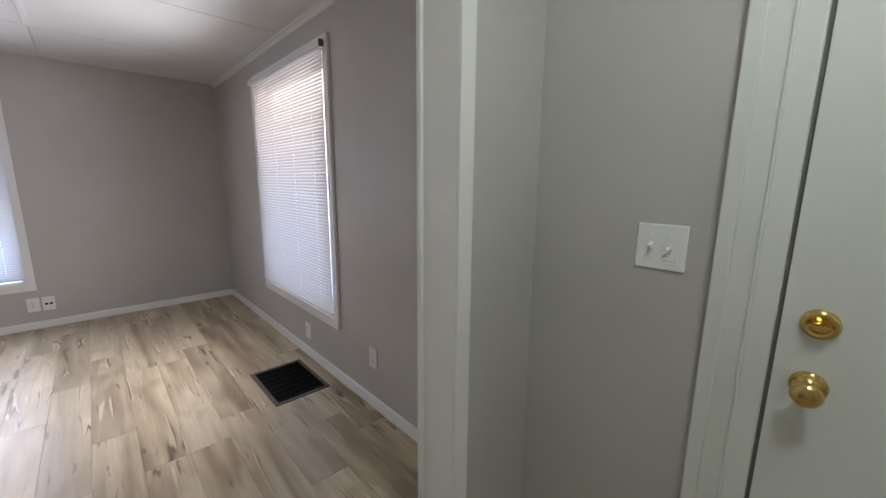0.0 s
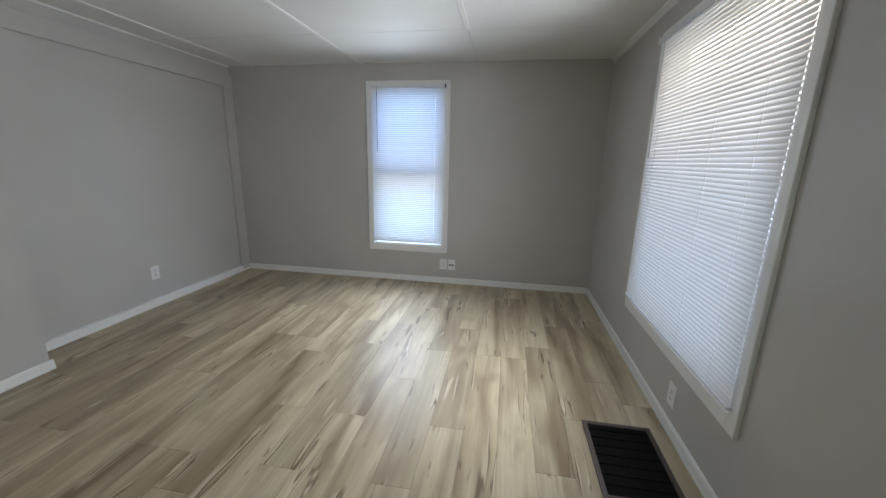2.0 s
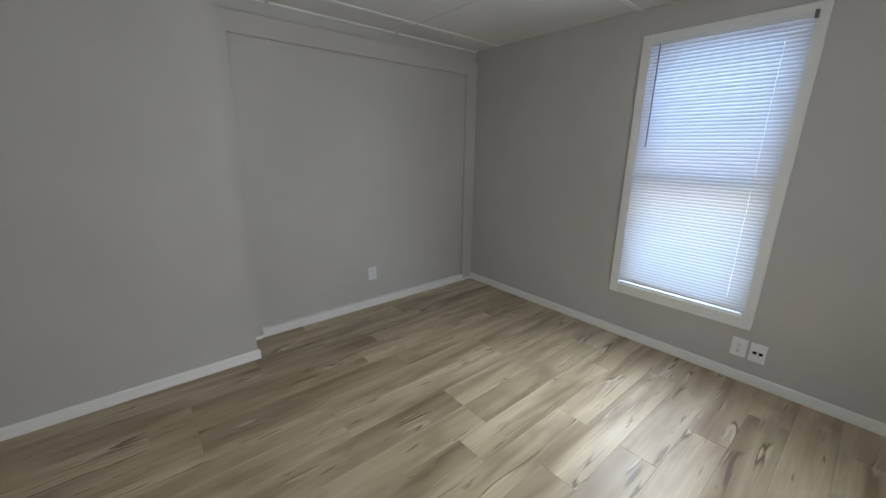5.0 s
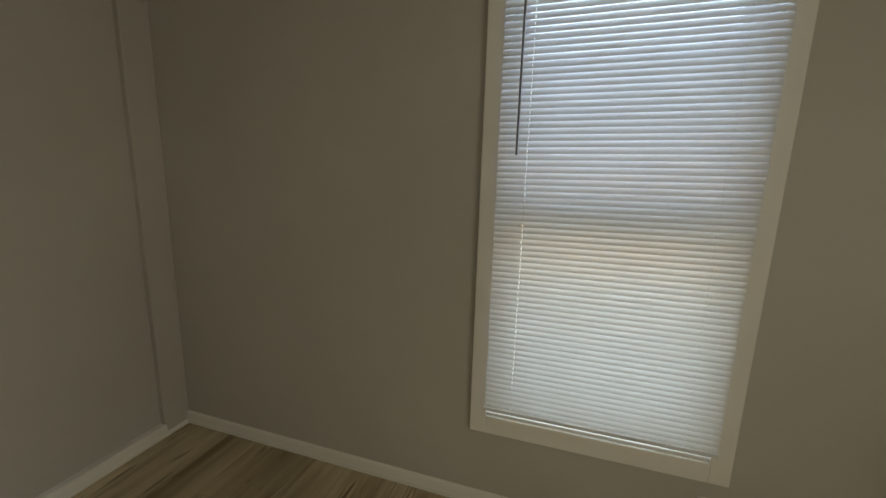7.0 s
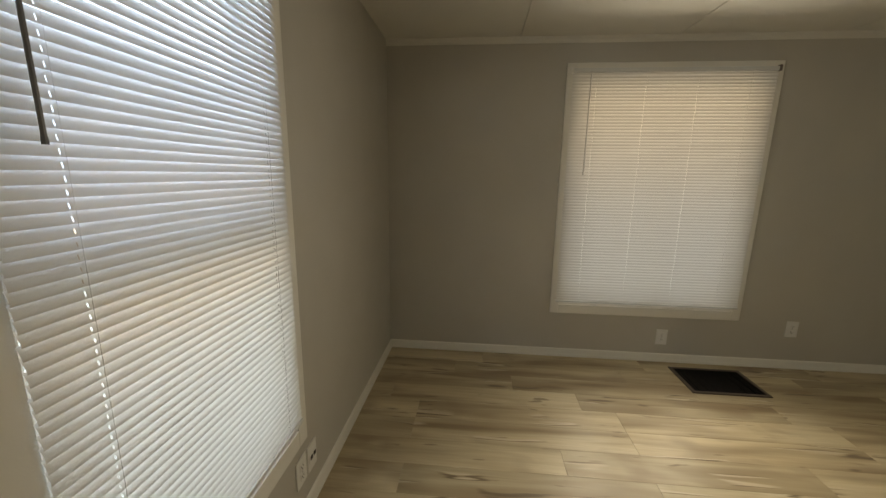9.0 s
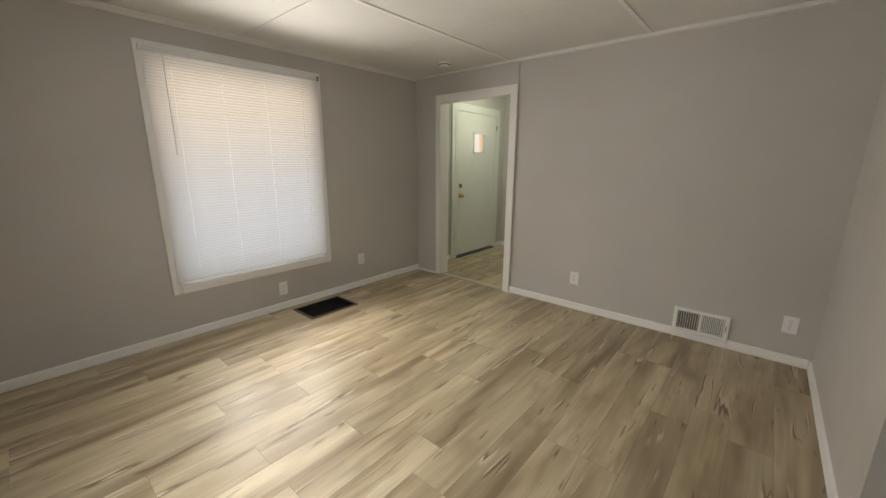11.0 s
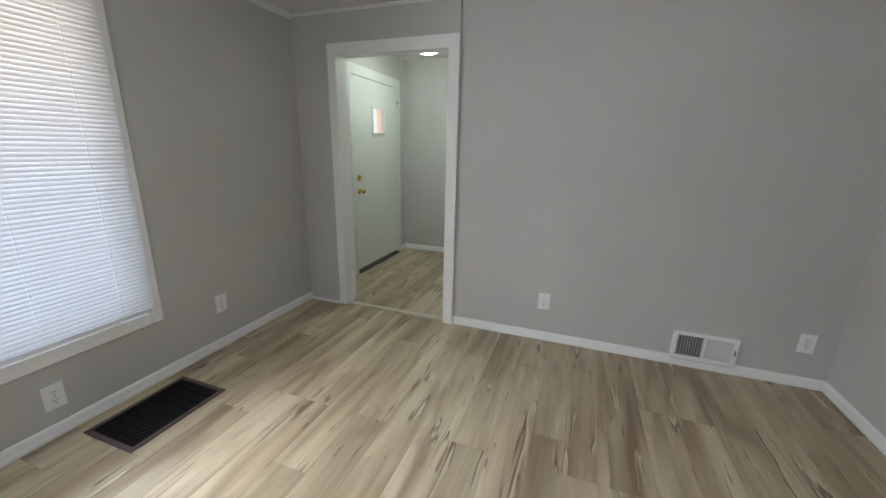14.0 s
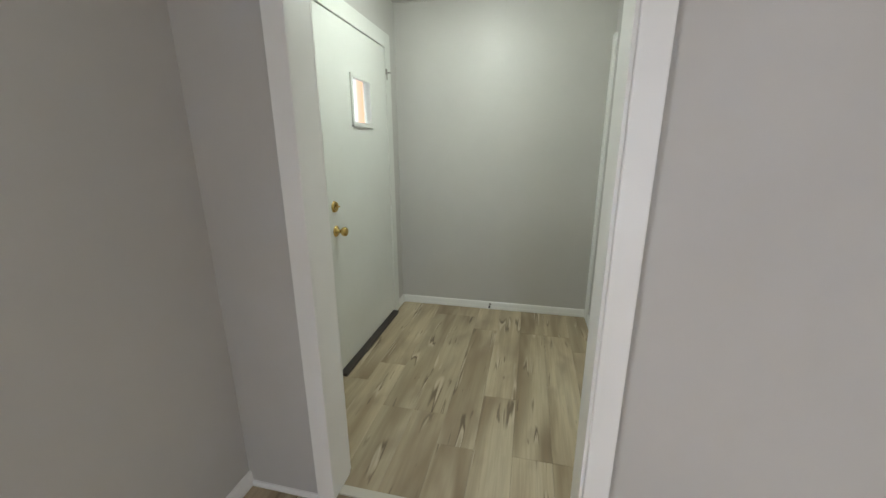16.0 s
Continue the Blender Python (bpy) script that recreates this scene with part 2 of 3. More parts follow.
def wall(name, along, face, back, u0, u1, z0, z1, mat, holes=(), label=""):
    """A wall that runs along x or y, from its room face to its back, with openings (u0, u1, z0, z1) right through it."""
    us = sorted({u0, u1, *[h[0] for h in holes], *[h[1] for h in holes]})
    zs = sorted({z0, z1, *[max(z0, h[2]) for h in holes], *[h[3] for h in holes]})
    bm, cache = bmesh.new(), {}

    def v(u, d, z):
        key = (round(u, 4), round(d, 4), round(z, 4))
        if key not in cache:
            cache[key] = bm.verts.new((u, d, z) if along == "x" else (d, u, z))
        return cache[key]

    def solid(i, j):
        if not (0 <= i < len(us) - 1 and 0 <= j < len(zs) - 1):
            return False
        cu, cz = (us[i] + us[i + 1]) / 2, (zs[j] + zs[j + 1]) / 2
        return not any(h[0] < cu < h[1] and h[2] < cz < h[3] for h in holes)

    for i in range(len(us) - 1):
        for j in range(len(zs) - 1):
            if not solid(i, j):
                continue
            a, b, c, d = us[i], us[i + 1], zs[j], zs[j + 1]
            for f in (face, back):
                bm.faces.new((v(a, f, c), v(b, f, c), v(b, f, d), v(a, f, d)))
            for di, dj, p, q in ((-1, 0, (a, c), (a, d)), (1, 0, (b, c), (b, d)), (0, -1, (a, c), (b, c)), (0, 1, (a, d), (b, d))):
                if not solid(i + di, j + dj):
                    bm.faces.new((v(p[0], face, p[1]), v(q[0], face, q[1]), v(q[0], back, q[1]), v(p[0], back, p[1])))
    ob = mesh_ob(name, bm, mat)
    return tagged(ob, label, "wall", kind="structure")


# ---- structure: walls ----
GREY = "greige painted drywall"
wall("wall_east", "y", 0.0, THICK, VES_S, NORTH, -0.05, 2.5, WALL,
     [(WIN_E[0], WIN_E[1], WIN_E[2], WIN_E[3]), (DOOR[0] - 0.01, DOOR[1] + 0.01, -0.06, DOOR[3] + 0.01)], GREY + " with a wide window and an entry door")
wall("wall_north", "x", NORTH, NORTH + THICK, WEST - THICK, THICK, -0.05, 2.5, WALL, [(WIN_N[0], WIN_N[1], WIN_N[2], WIN_N[3])], GREY + " with a narrow window")
wall("wall_west", "y", WEST, WEST - THICK, JOG_Y, NORTH, -0.05, 2.5, WALL, (), GREY + " set in a shallow recess")
wall("wall_south_west", "x", S_WEST, S_WEST - THICK, WEST - THICK, STEP_X, -0.05, 2.5, WALL, (), GREY + " above a white baseboard")
wall("wall_south_door", "x", S_DOOR, VES_N, STEP_X, 0.0, -0.05, 2.5, WALL, [(OPEN_W, OPEN_E, -0.06, OPEN_TOP)], GREY + " round an open doorway")
tagged(box("wall_jog", (WEST - THICK, S_WEST, -0.05), (JOG_X, JOG_Y, 2.5), WALL), GREY + " boxed out beside the recess", "wall", kind="structure")
wall("wall_vestibule_south", "x", VES_S, VES_S - THICK, VES_W - THICK, THICK, -0.05, 2.5, WALL, (), GREY + " closing the entry hall")
wall("wall_vestibule_west", "y", VES_W, VES_W - THICK, VES_S, S_WEST - THICK, -0.05, 2.5, WALL, (), GREY + " of the entry hall")

# framed border of the recess: two flat posts and a beam, all painted like the wall
bm = bmesh.new()
add_box(bm, (WEST, JOG_Y, 0.0), (WEST + 0.04, JOG_Y + 0.115, 2.145), 0.004)
add_box(bm, (WEST + 0.036, JOG_Y + 0.002, 0.0), (WEST + 0.048, JOG_Y + 0.03, 2.145), 0.004)
add_box(bm, (WEST, NORTH - 0.135, 0.0), (WEST + 0.03, NORTH, 2.145), 0.004)
add_box(bm, (WEST, JOG_Y, 2.14), (WEST + 0.035, NORTH, 2.272), 0.004)
tagged(mesh_ob("recess_surround", bm, WALL), "greige painted flat boards framing the wall recess", "trim", kind="structure")


# ---- structure: ceilings ----
def ceiling_living():
    bm = bmesh.new()
    gap = 0.007
    xs = [0.0, -1.30, -2.54, -3.82, WEST]
    ys = [S_WEST, 0.97, 2.01, 3.06, NORTH]
    for a, b in zip(xs, xs[1:]):
        for c, d in zip(ys, ys[1:]):
            add_box(bm, (b + gap, c + gap / 2, CEIL), (a - gap, d - gap / 2, CEIL + 0.02), 0.0015)
    add_box(bm, (WEST - 0.1, S_WEST - 0.1, CEIL + 0.012), (0.1, NORTH + 0.1, CEIL + 0.1))
    plain = len(bm.faces)
    # flat battens over the long joints, each in two or three lengths
    for x, cuts in ((-1.30, (S_DOOR, 0.965, 2.0, 3.06)), (-2.54, (S_WEST, 0.965, 2.02, 3.06, NORTH)), (-3.82, (JOG_Y - 1.6, 1.9, 3.05, NORTH))):
        for c, d in zip(cuts, cuts[1:]):
            add_box(bm, (x - 0.016, c + 0.006, CEIL - 0.007), (x + 0.016, d - 0.006, CEIL + 0.004), 0.002)
    for c, d in ((JOG_Y, 2.03), (2.04, 3.05), (3.06, NORTH)):
        add_box(bm, (WEST, c + 0.004, CEIL - 0.012), (WEST + 0.02, d - 0.004, CEIL + 0.004), 0.003)
    bm.faces.ensure_lookup_table()
    for f in bm.faces[plain:]:
        f.material_index = 1
    ob = mesh_ob("ceiling", bm, CEILING)
    ob.data.materials.append(TRIM)
    return tagged(ob, "white painted ceiling panels with thin flat battens", "ceiling", kind="structure")


ceiling_living()
tagged(box("ceiling_vestibule", (VES_W - 0.1, VES_S - 0.1, VES_CEIL), (0.1, VES_N + 0.02, VES_CEIL + 0.1), CEILING), "plain white painted hall ceiling", "ceiling", kind="structure")


def moulding(name, along, face, sign, u0, u1, outline, mat, label, kindname):
    """A strip with a cross-section of (out, z) pairs along a wall; sign: which way is out."""
    bm = bmesh.new()
    ends = []
    for u in (u0, u1):
        ends.append([bm.verts.new((u, face + sign * o, z) if along == "x" else (face + sign * o, u, z)) for o, z in outline])
    n = len(outline)
    for k in range(n):
        bm.faces.new((ends[0][k], ends[0][(k + 1) % n], ends[1][(k + 1) % n], ends[1][k]))
    bm.faces.new(ends[0])
    bm.faces.new(ends[1])
    return tagged(mesh_ob(name, bm, mat), label, kindname, kind="structure")


BASE = [(0, 0.001), (0.016, 0.001), (0.016, 0.02), (0.0135, 0.026), (0.012, 0.050), (0.010, 0.060), (0.005, 0.066), (0, 0.067)]
SHOE = [(0, 0.001), (0.012, 0.001), (0.012, 0.012), (0.006, 0.02), (0, 0.022)]
BL = "white painted wooden baseboard along the floor"
GR0, GR1 = -3.335, -2.962
moulding("baseboard", "y", 0.0, -1, 0.0, NORTH, BASE, TRIM, BL, "baseboard")
moulding("baseboard", "x", NORTH, -1, WEST + 0.03, -0.016, BASE, TRIM, BL, "baseboard")
moulding("baseboard", "y", WEST, 1, JOG_Y + 0.105, NORTH - 0.13, [(o + (0.026 if o else 0), z) for o, z in BASE], TRIM, BL, "baseboard")
moulding("baseboard", "y", WEST + 0.04, 1, JOG_Y + 0.016, JOG_Y + 0.105, SHOE, TRIM, BL, "baseboard")
moulding("baseboard", "y", WEST + 0.03, 1, NORTH - 0.13, NORTH - 0.016, SHOE, TRIM, BL, "baseboard")
moulding("baseboard", "y", JOG_X, 1, S_WEST, JOG_Y + 0.016, BASE, TRIM, BL, "baseboard")
moulding("baseboard", "x", JOG_Y, 1, WEST + 0.05, JOG_X, BASE, TRIM, BL, "baseboard")
moulding("baseboard", "x", S_WEST, 1, JOG_X + 0.016, GR0, BASE, TRIM, BL, "baseboard")
moulding("baseboard", "x", S_WEST, 1, GR1, STEP_X, BASE, TRIM, BL, "baseboard")
moulding("baseboard", "x", S_DOOR, 1, OPEN_E + 0.051, -0.016, SHOE, TRIM, BL, "baseboard")
moulding("baseboard", "x", VES_S, 1, VES_W + 0.019, -0.016, BASE, TRIM, BL, "baseboard")
moulding("baseboard", "y", 0.0, -1, VES_S, DOOR[0] - 0.105, BASE, TRIM, BL, "baseboard")
moulding("baseboard", "y", 0.0, -1, DOOR[1] + 0.132, VES_N, BASE, TRIM, BL, "baseboard")
moulding("baseboard", "x", VES_N, -1, OPEN_E + 0.07, -0.016, BASE, TRIM, BL, "baseboard")
moulding("baseboard", "y", VES_W, 1, VES_S + 0.092, VES_N - 0.1, BASE, TRIM, BL, "baseboard")
CROWN = [(0, CEIL), (0.035, CEIL), (0.032, CEIL - 0.008), (0.016, CEIL - 0.018), (0.007, CEIL - 0.034), (0, CEIL - 0.036)]
THIN = [(0, CEIL), (0.016, CEIL), (0.014, CEIL - 0.026), (0, CEIL - 0.03)]
CL = "thin white painted cove strip under the ceiling"
moulding("trim", "y", 0.0, -1, S_DOOR, NORTH, CROWN, CEILING, CL, "trim")
moulding("trim", "x", S_WEST, 1, JOG_X, STEP_X - 0.002, [(o + (0.02 if o else 0), z) for o, z in THIN], CEILING, CL, "trim")
moulding("trim", "x", S_DOOR, 1, STEP_X, -0.035, [(o * 0.6, CEIL - (CEIL - z) * 0.6) for o, z in THIN], CEILING, CL, "trim")

tagged(boxes("hall_west_casing", [((VES_W, VES_S + 0.002, 0), (VES_W + 0.018, VES_S + 0.09, 2.13))], TRIM, None, 0.004), "white painted casing board on the hall wall", "trim", kind="structure")

# ---- doorway between the rooms ----
bm = bmesh.new()
for y0, y1, wide, lap, east, side in ((S_DOOR, S_DOOR + 0.018, 0.072, 0.006, 0.024, 0.050), (VES_N - 0.012, VES_N, 0.040, 0.015, 0.012, 0.044)):
    add_box(bm, (OPEN_E - east, y0, 0.012), (OPEN_E + side, y1, OPEN_TOP + wide - 0.007), 0.004)
    add_box(bm, (OPEN_W - wide, y0, 0), (OPEN_W + lap, y1, OPEN_TOP + wide - 0.007), 0.004)
    add_box(bm, (OPEN_W + lap, y0, OPEN_TOP - (0.023 if y0 == S_DOOR else 0.010)), (OPEN_E - east, y1, OPEN_TOP + wide - 0.007), 0.004)
add_box(bm, (OPEN_E - 0.012, VES_N, 0), (OPEN_E, S_DOOR, OPEN_TOP))
add_box(bm, (OPEN_W, VES_N, 0), (OPEN_W + 0.015, S_DOOR, OPEN_TOP))
add_box(bm, (OPEN_W + 0.015, VES_N, OPEN_TOP - 0.010), (OPEN_E - 0.015, S_DOOR, OPEN_TOP))
tagged(mesh_ob("doorway_frame", bm, TRIM), "white painted wooden casing round the open doorway", "door frame", kind="structure")
box_strip = box("threshold_strip", (OPEN_W + 0.016, -0.075, 0.0), (OPEN_E - 0.013, -0.032, 0.0075), STRIP, None, 0.003)
tagged(box_strip, "greige vinyl transition strip across the doorway floor", "threshold", kind="structure")


# ---- windows ----
def window(name, along, face, out, hole, cw, label, rail_z=None):
    """Casing, reveal, sash and glass; along x or y, out: +1 away from the room."""
    u0, u1, z0, z1 = hole
    root = tagged(new(name), label, "window", kind="structure")

    def P(u, d, z):
        return (u, face + out * d, z) if along == "x" else (face + out * d, u, z)

    def span(a, b):
        a, b = P(*a), P(*b)
        return tuple(min(p, q) for p, q in zip(a, b)), tuple(max(p, q) for p, q in zip(a, b))

    t = -0.02
    boxes("casing", [span((u0 - cw, t, z0 - cw - 0.01), (u0 + 0.004, 0, z1 + cw)), span((u1 - 0.004, t, z0 - cw - 0.01), (u1 + cw, 0, z1 + cw)),
                     span((u0 + 0.004, t, z1 - 0.004), (u1 - 0.004, 0, z1 + cw)), span((u0 + 0.004, t, z0 - cw - 0.01), (u1 - 0.004, 0, z0 + 0.004))], TRIM, root, 0.004)
    boxes("sill", [span((u0, -0.010, z0), (u1, 0.13, z0 + 0.018))], TRIM, root, 0.004)
    boxes("reveal", [span((u0, 0, z0), (u0 + 0.012, 0.13, z1)), span((u1 - 0.012, 0, z0), (u1, 0.13, z1)), span((u0, 0, z1 - 0.012), (u1, 0.13, z1))], TRIM, root)
    s0, s1 = 0.075, 0.11
    frames = [span((u0 + 0.012, s0, z0 + 0.018), (u0 + 0.07, s1, z1 - 0.012)), span((u1 - 0.07, s0, z0 + 0.018), (u1 - 0.012, s1, z1 - 0.012)),
              span((u0 + 0.07, s0, z0 + 0.018), (u1 - 0.07, s1, z0 + 0.075)), span((u0 + 0.07, s0, z1 - 0.07), (u1 - 0.07, s1, z1 - 0.012))]
    boxes("frame", frames, SASHW, root, 0.003)
    if rail_z:
        boxes("meeting_rail", [span((u0 + 0.07, s0 - 0.03, rail_z - 0.045), (u1 - 0.07, s1, rail_z + 0.045))], SASH, root, 0.004)
    cuts = [z0 + 0.075] + ([rail_z - 0.045, rail_z + 0.045] if rail_z else []) + [z1 - 0.07]
    for a, b in zip(cuts[::2], cuts[1::2]):
        pane = boxes("pane", [span((u0 + 0.07, 0.09, a), (u1 - 0.07, 0.095, b))], GLASS, root)
        pane.visible_shadow = False
    return root


window("window_1", "y", 0.0, 1, WIN_E, 0.058, "wide white-framed window behind a lowered blind")
window("window_2", "x", NORTH, 1, WIN_N, 0.062, "narrow white-framed double-hung window behind a lowered blind", 1.262)


# ---- blinds ----
def slat_mesh(width, cords, slots, chord=0.0255):
    """One curved slat along local x, closed position along local z, with small slots at the cords."""
    bm = bmesh.new()
    half = width / 2
    cuts = [-half]
    for c in cords:
        cuts += [c - slots / 2, c + slots / 2]
    cuts.append(half)
    prof = [-0.5, -0.36, 0.0, 0.36, 0.5]
    rows = []
    for u in cuts:
        rows.append([bm.verts.new((u, -0.0022 * (1 - (2 * p) ** 2), p * chord)) for p in prof])
    for i in range(len(cuts) - 1):
        slot = i % 2 == 1
        for k in range(len(prof) - 1):
            if slot and k == 1:
                continue
            bm.faces.new((rows[i][k], rows[i + 1][k], rows[i + 1][k + 1], rows[i][k + 1]))
    me = bpy.data.meshes.new("slat")
    bm.to_mesh(me)
    bm.free()
    me.materials.append(SLAT)
    me.polygons.foreach_set("use_smooth", [True] * len(me.polygons))
    return me


def blind(width, top, bottom, cords, wand_x, wand_len, m, label, slots, pitch=0.0215, tilt=-18):
    """A lowered mini blind; local x along the window, -y into the room, z up."""
    root = tagged(new("window_blind"), label, "blind", "window blinds")
    root.matrix_world = m
    h = width / 2
    boxes("headrail", [((-h, -0.014, top - 0.027), (h, 0.014, top))], RAILV, root, 0.003)
    boxes("bottom_rail", [((-h, -0.012, bottom), (h, 0.012, bottom + 0.016))], RAILV, root, 0.004)
    me = slat_mesh(width - 0.006, cords, slots)
    z = bottom + 0.028
    while z < top - 0.03:
        ob = new("slat", me)
        ob.parent = root
        wob = random.uniform(-1.6, 1.6)
        ob.matrix_local = pose(random.uniform(-0.001, 0.001), 0, z, tilt + wob, 0, 0)
        z += pitch
    bm = bmesh.new()
    for c in cords:
        lathe(bm, [(0.0003, bottom + 0.01), (0.0003, top - 0.02)], Matrix.Translation((c + 0.004, -0.0085, 0)), 5)
    mesh_ob("ladder_cord", bm, CORD, root)
    bm = bmesh.new()
    lathe(bm, [(0.0045, 0), (0.005, 0.006), (0.0038, 0.014), (0.0036, wand_len - 0.02), (0.002, wand_len - 0.01), (0.002, wand_len)], Matrix.Translation((wand_x, -0.024, top - 0.02 - wand_len)), 6)
    mesh_ob("wand", bm, WAND if slots > 0.001 else RAILV, root)
    for a, mt in ((h - 0.003, BRACKET), (-h - 0.003, PLASTIC)):
        boxes("bracket", [((a - 0.006, -0.018, top - 0.03), (a + 0.009, 0.016, top + 0.008))], mt, root, 0.002)
    return root


# ---- outside ----
tagged(box("ground", (-60, -60, -0.7), (60, 60, -0.6), painted("grass_ground", (0.07, 0.09, 0.04), 0.9, 0.2, 0.3)), "flat grass and soil outside the house", "ground", kind="structure")
EAST_SKY = glow("east_daylight", GLOW_E, [(0.0, (0.64, 0.80, 1.06)), (0.33, (0.77, 0.87, 1.05)), (0.55, (1.0, 0.90, 0.78)), (0.75, (0.95, 0.80, 0.64)), (1.0, (0.92, 0.95, 1.0))], "Z", 0.3, 2.8)
# tan stops near z 1.2 paint the meeting rail's dim band into the glow
NORTH_SKY = glow("north_daylight", GLOW_N, [(0.0, (0.54, 0.76, 1.1)), (0.300, (0.60, 0.81, 1.1)), (0.318, (0.76, 0.56, 0.34)), (0.350, (0.70, 0.53, 0.35)), (0.366, (0.38, 0.57, 0.95)), (0.72, (0.38, 0.57, 0.95)), (0.8, (0.80, 0.72, 0.70)), (1.0, (0.80, 0.88, 1.0))], "Z", 0.3, 2.8)
DOOR_SKY = glow("door_daylight", GLOW_DOOR, [(0.0, (1.0, 0.93, 0.86)), (0.505, (1.0, 0.95, 0.90)), (0.55, (1.0, 0.60, 0.38)), (0.625, (1.0, 0.68, 0.48)), (0.66, (0.95, 1.0, 0.98)), (1.0, (0.85, 0.97, 1.0))], "Y", -2.1, 1.0)
for nm, lo, hi, mt in (("backdrop_east", (0.26, 0.8, -0.2), (0.27, 3.25, 3.0), EAST_SKY), ("backdrop_north", (-2.9, 4.25, -0.2), (-1.15, 4.26, 3.0), NORTH_SKY),
                       ("backdrop_door", (0.085, -1.74, 1.3), (0.09, -0.83, 2.0), DOOR_SKY)):
    tagged(box(nm, lo, hi, mt), "plain bright daylight seen past the glass", "backdrop", kind="structure")

# blinds: the wide one hangs before its casing, the narrow one inside it
blind(1.335, 2.162, 0.468, (-0.50, -0.17, 0.17, 0.50), -0.545, 0.70, pose(-0.030, 2.022, 0, 0, 0, -90), "white vinyl mini blind lowered over a wide window", 0.0007)
blind(0.812, 2.148, 0.468, (-0.30, 0.30), -0.335, 0.66, pose(-2.028, NORTH - 0.024, 0, 0, 0, 0), "white vinyl mini blind lowered over a narrow window", 0.0012, tilt=-20)


# ---- entry door ----
def entry_door():
    y0, y1, z0, z1 = DOOR
    root = tagged(new("entry_door"), "closed white painted entry door with a small pane and brass knob", "door")
    root.matrix_world = pose(0, (y0 + y1) / 2, 0)
    c = (y0 + y1) / 2
    wy0, wy1, wz0, wz1 = -1.455, -1.175, 1.53, 1.81
    f, k = -0.012, 0.034

    def part(name, spans, mat, bevel=0.0):
        ob = boxes(name, [((a[0], a[1] - c, a[2]), (b[0], b[1] - c, b[2])) for a, b in spans], mat, root, bevel)
        return ob

    part("slab", [((f, y0 + 0.005, z0 + 0.02), (k, wy0, z1 - 0.005)), ((f, wy1, z0 + 0.02), (k, y1 - 0.009, z1 - 0.005)),
                  ((f, wy0, z0 + 0.02), (k, wy1, wz0)), ((f, wy0, wz1), (k, wy1, z1 - 0.005))], DOORPAINT)
    g = 0.014
    part("pane_moulding", [((f - 0.012, wy0 - 0.012, wz0 - g), (f, wy0 + 0.012, wz1 + g)), ((f - 0.012, wy1 - 0.012, wz0 - g), (f, wy1 + 0.012, wz1 + g)),
                           ((f - 0.012, wy0 + 0.012, wz1 - 0.01), (f, wy1 - 0.012, wz1 + g)), ((f - 0.016, wy0 - 0.012, wz0 - g), (f, wy1 + 0.012, wz0 + 0.012))], DOORPAINT, 0.003)
    pane = part("pane", [((0.01, wy0, wz0), (0.014, wy1, wz1))], GLASS)
    pane.visible_shadow = False
    # knob and deadbolt on round plates
    def hardware(y, z, kind):
        m = pose(f, y - c, z, 0, -90, 0)
        if kind == "knob":
            turned("knob", [(0.033, 0), (0.033, 0.004), (0.027, 0.009), (0.013, 0.012), (0.011, 0.03), (0.016, 0.036), (0.026, 0.044), (0.0275, 0.056), (0.024, 0.066), (0.014, 0.071), (0.0005, 0.0725)], m, BRASS, root)
        else:
            turned("deadbolt", [(0.033, 0), (0.033, 0.004), (0.029, 0.012), (0.021, 0.015), (0.019, 0.011), (0.0005, 0.011)], m, BRASS, root)
            bm = bmesh.new()
            add_box(bm, (f - 0.030, y - c - 0.019, z - 0.004), (f - 0.010, y - c + 0.019, z + 0.004), 0.003)
            mesh_ob("thumb_turn", bm, BRASS, root)
    hardware(-0.866, 0.92, "knob")
    hardware(-0.866, 1.063, "bolt")
    bm = bmesh.new()
    for z in (1.86, 0.98, 0.22):
        lathe(bm, [(0.006, z - 0.045), (0.006, z + 0.045)], Matrix.Translation((f - 0.005, y0 - c + 0.001, 0)), 10)
    mesh_ob("hinge", bm, DOORPAINT, root, True)
    bm = bmesh.new()
    add_box(bm, (f - 0.035, y0 - c - 0.022, 1.915), (f - 0.006, y0 - c - 0.004, 1.925), 0.003)
    add_box(bm, (f - 0.014, y0 - c - 0.012, 1.87), (f - 0.004, y0 - c + 0.004, 1.945), 0.003)
    mesh_ob("door_guard", bm, STEEL, root)
    return root


entry_door()
y0, y1, z0, z1 = DOOR
bm = bmesh.new()
for a, b in ((y1 + 0.0, y1 + 0.13), (y0 - 0.1, y0 - 0.0)):
    add_box(bm, (-0.018, a, 0), (0, b, z1 + 0.1), 0.004)
add_box(bm, (-0.018, y0, z1 + 0.0), (0, y1, z1 + 0.1), 0.004)
add_box(bm, (-0.027, y1 + 0.095, 0), (-0.016, y1 + 0.13, z1 + 0.1), 0.004)
add_box(bm, (-0.023, y1 + 0.045, 0), (-0.016, y1 + 0.052, z1), 0.002)
tagged(mesh_ob("entry_door_frame", bm, DOORPAINT), "white painted wooden casing round the entry door", "door frame", kind="structure")
# the strip at y1 fills the door gap; its grey is the gap's shade
tagged(boxes("entry_door_stop_gap_fill", [((0.036, y0 - 0.01, 0.0), (0.06, y0 + 0.03, z1 + 0.01)), ((-0.002, y1 - 0.0085, 0.0), (0.06, y1 + 0.01, z1 + 0.01)), ((0.036, y0, z1 - 0.03), (0.06, y1, z1 + 0.01))], GAP_SHADE), "grey stops behind the entry door and a gap filler coloured as shade", "door frame", kind="structure")
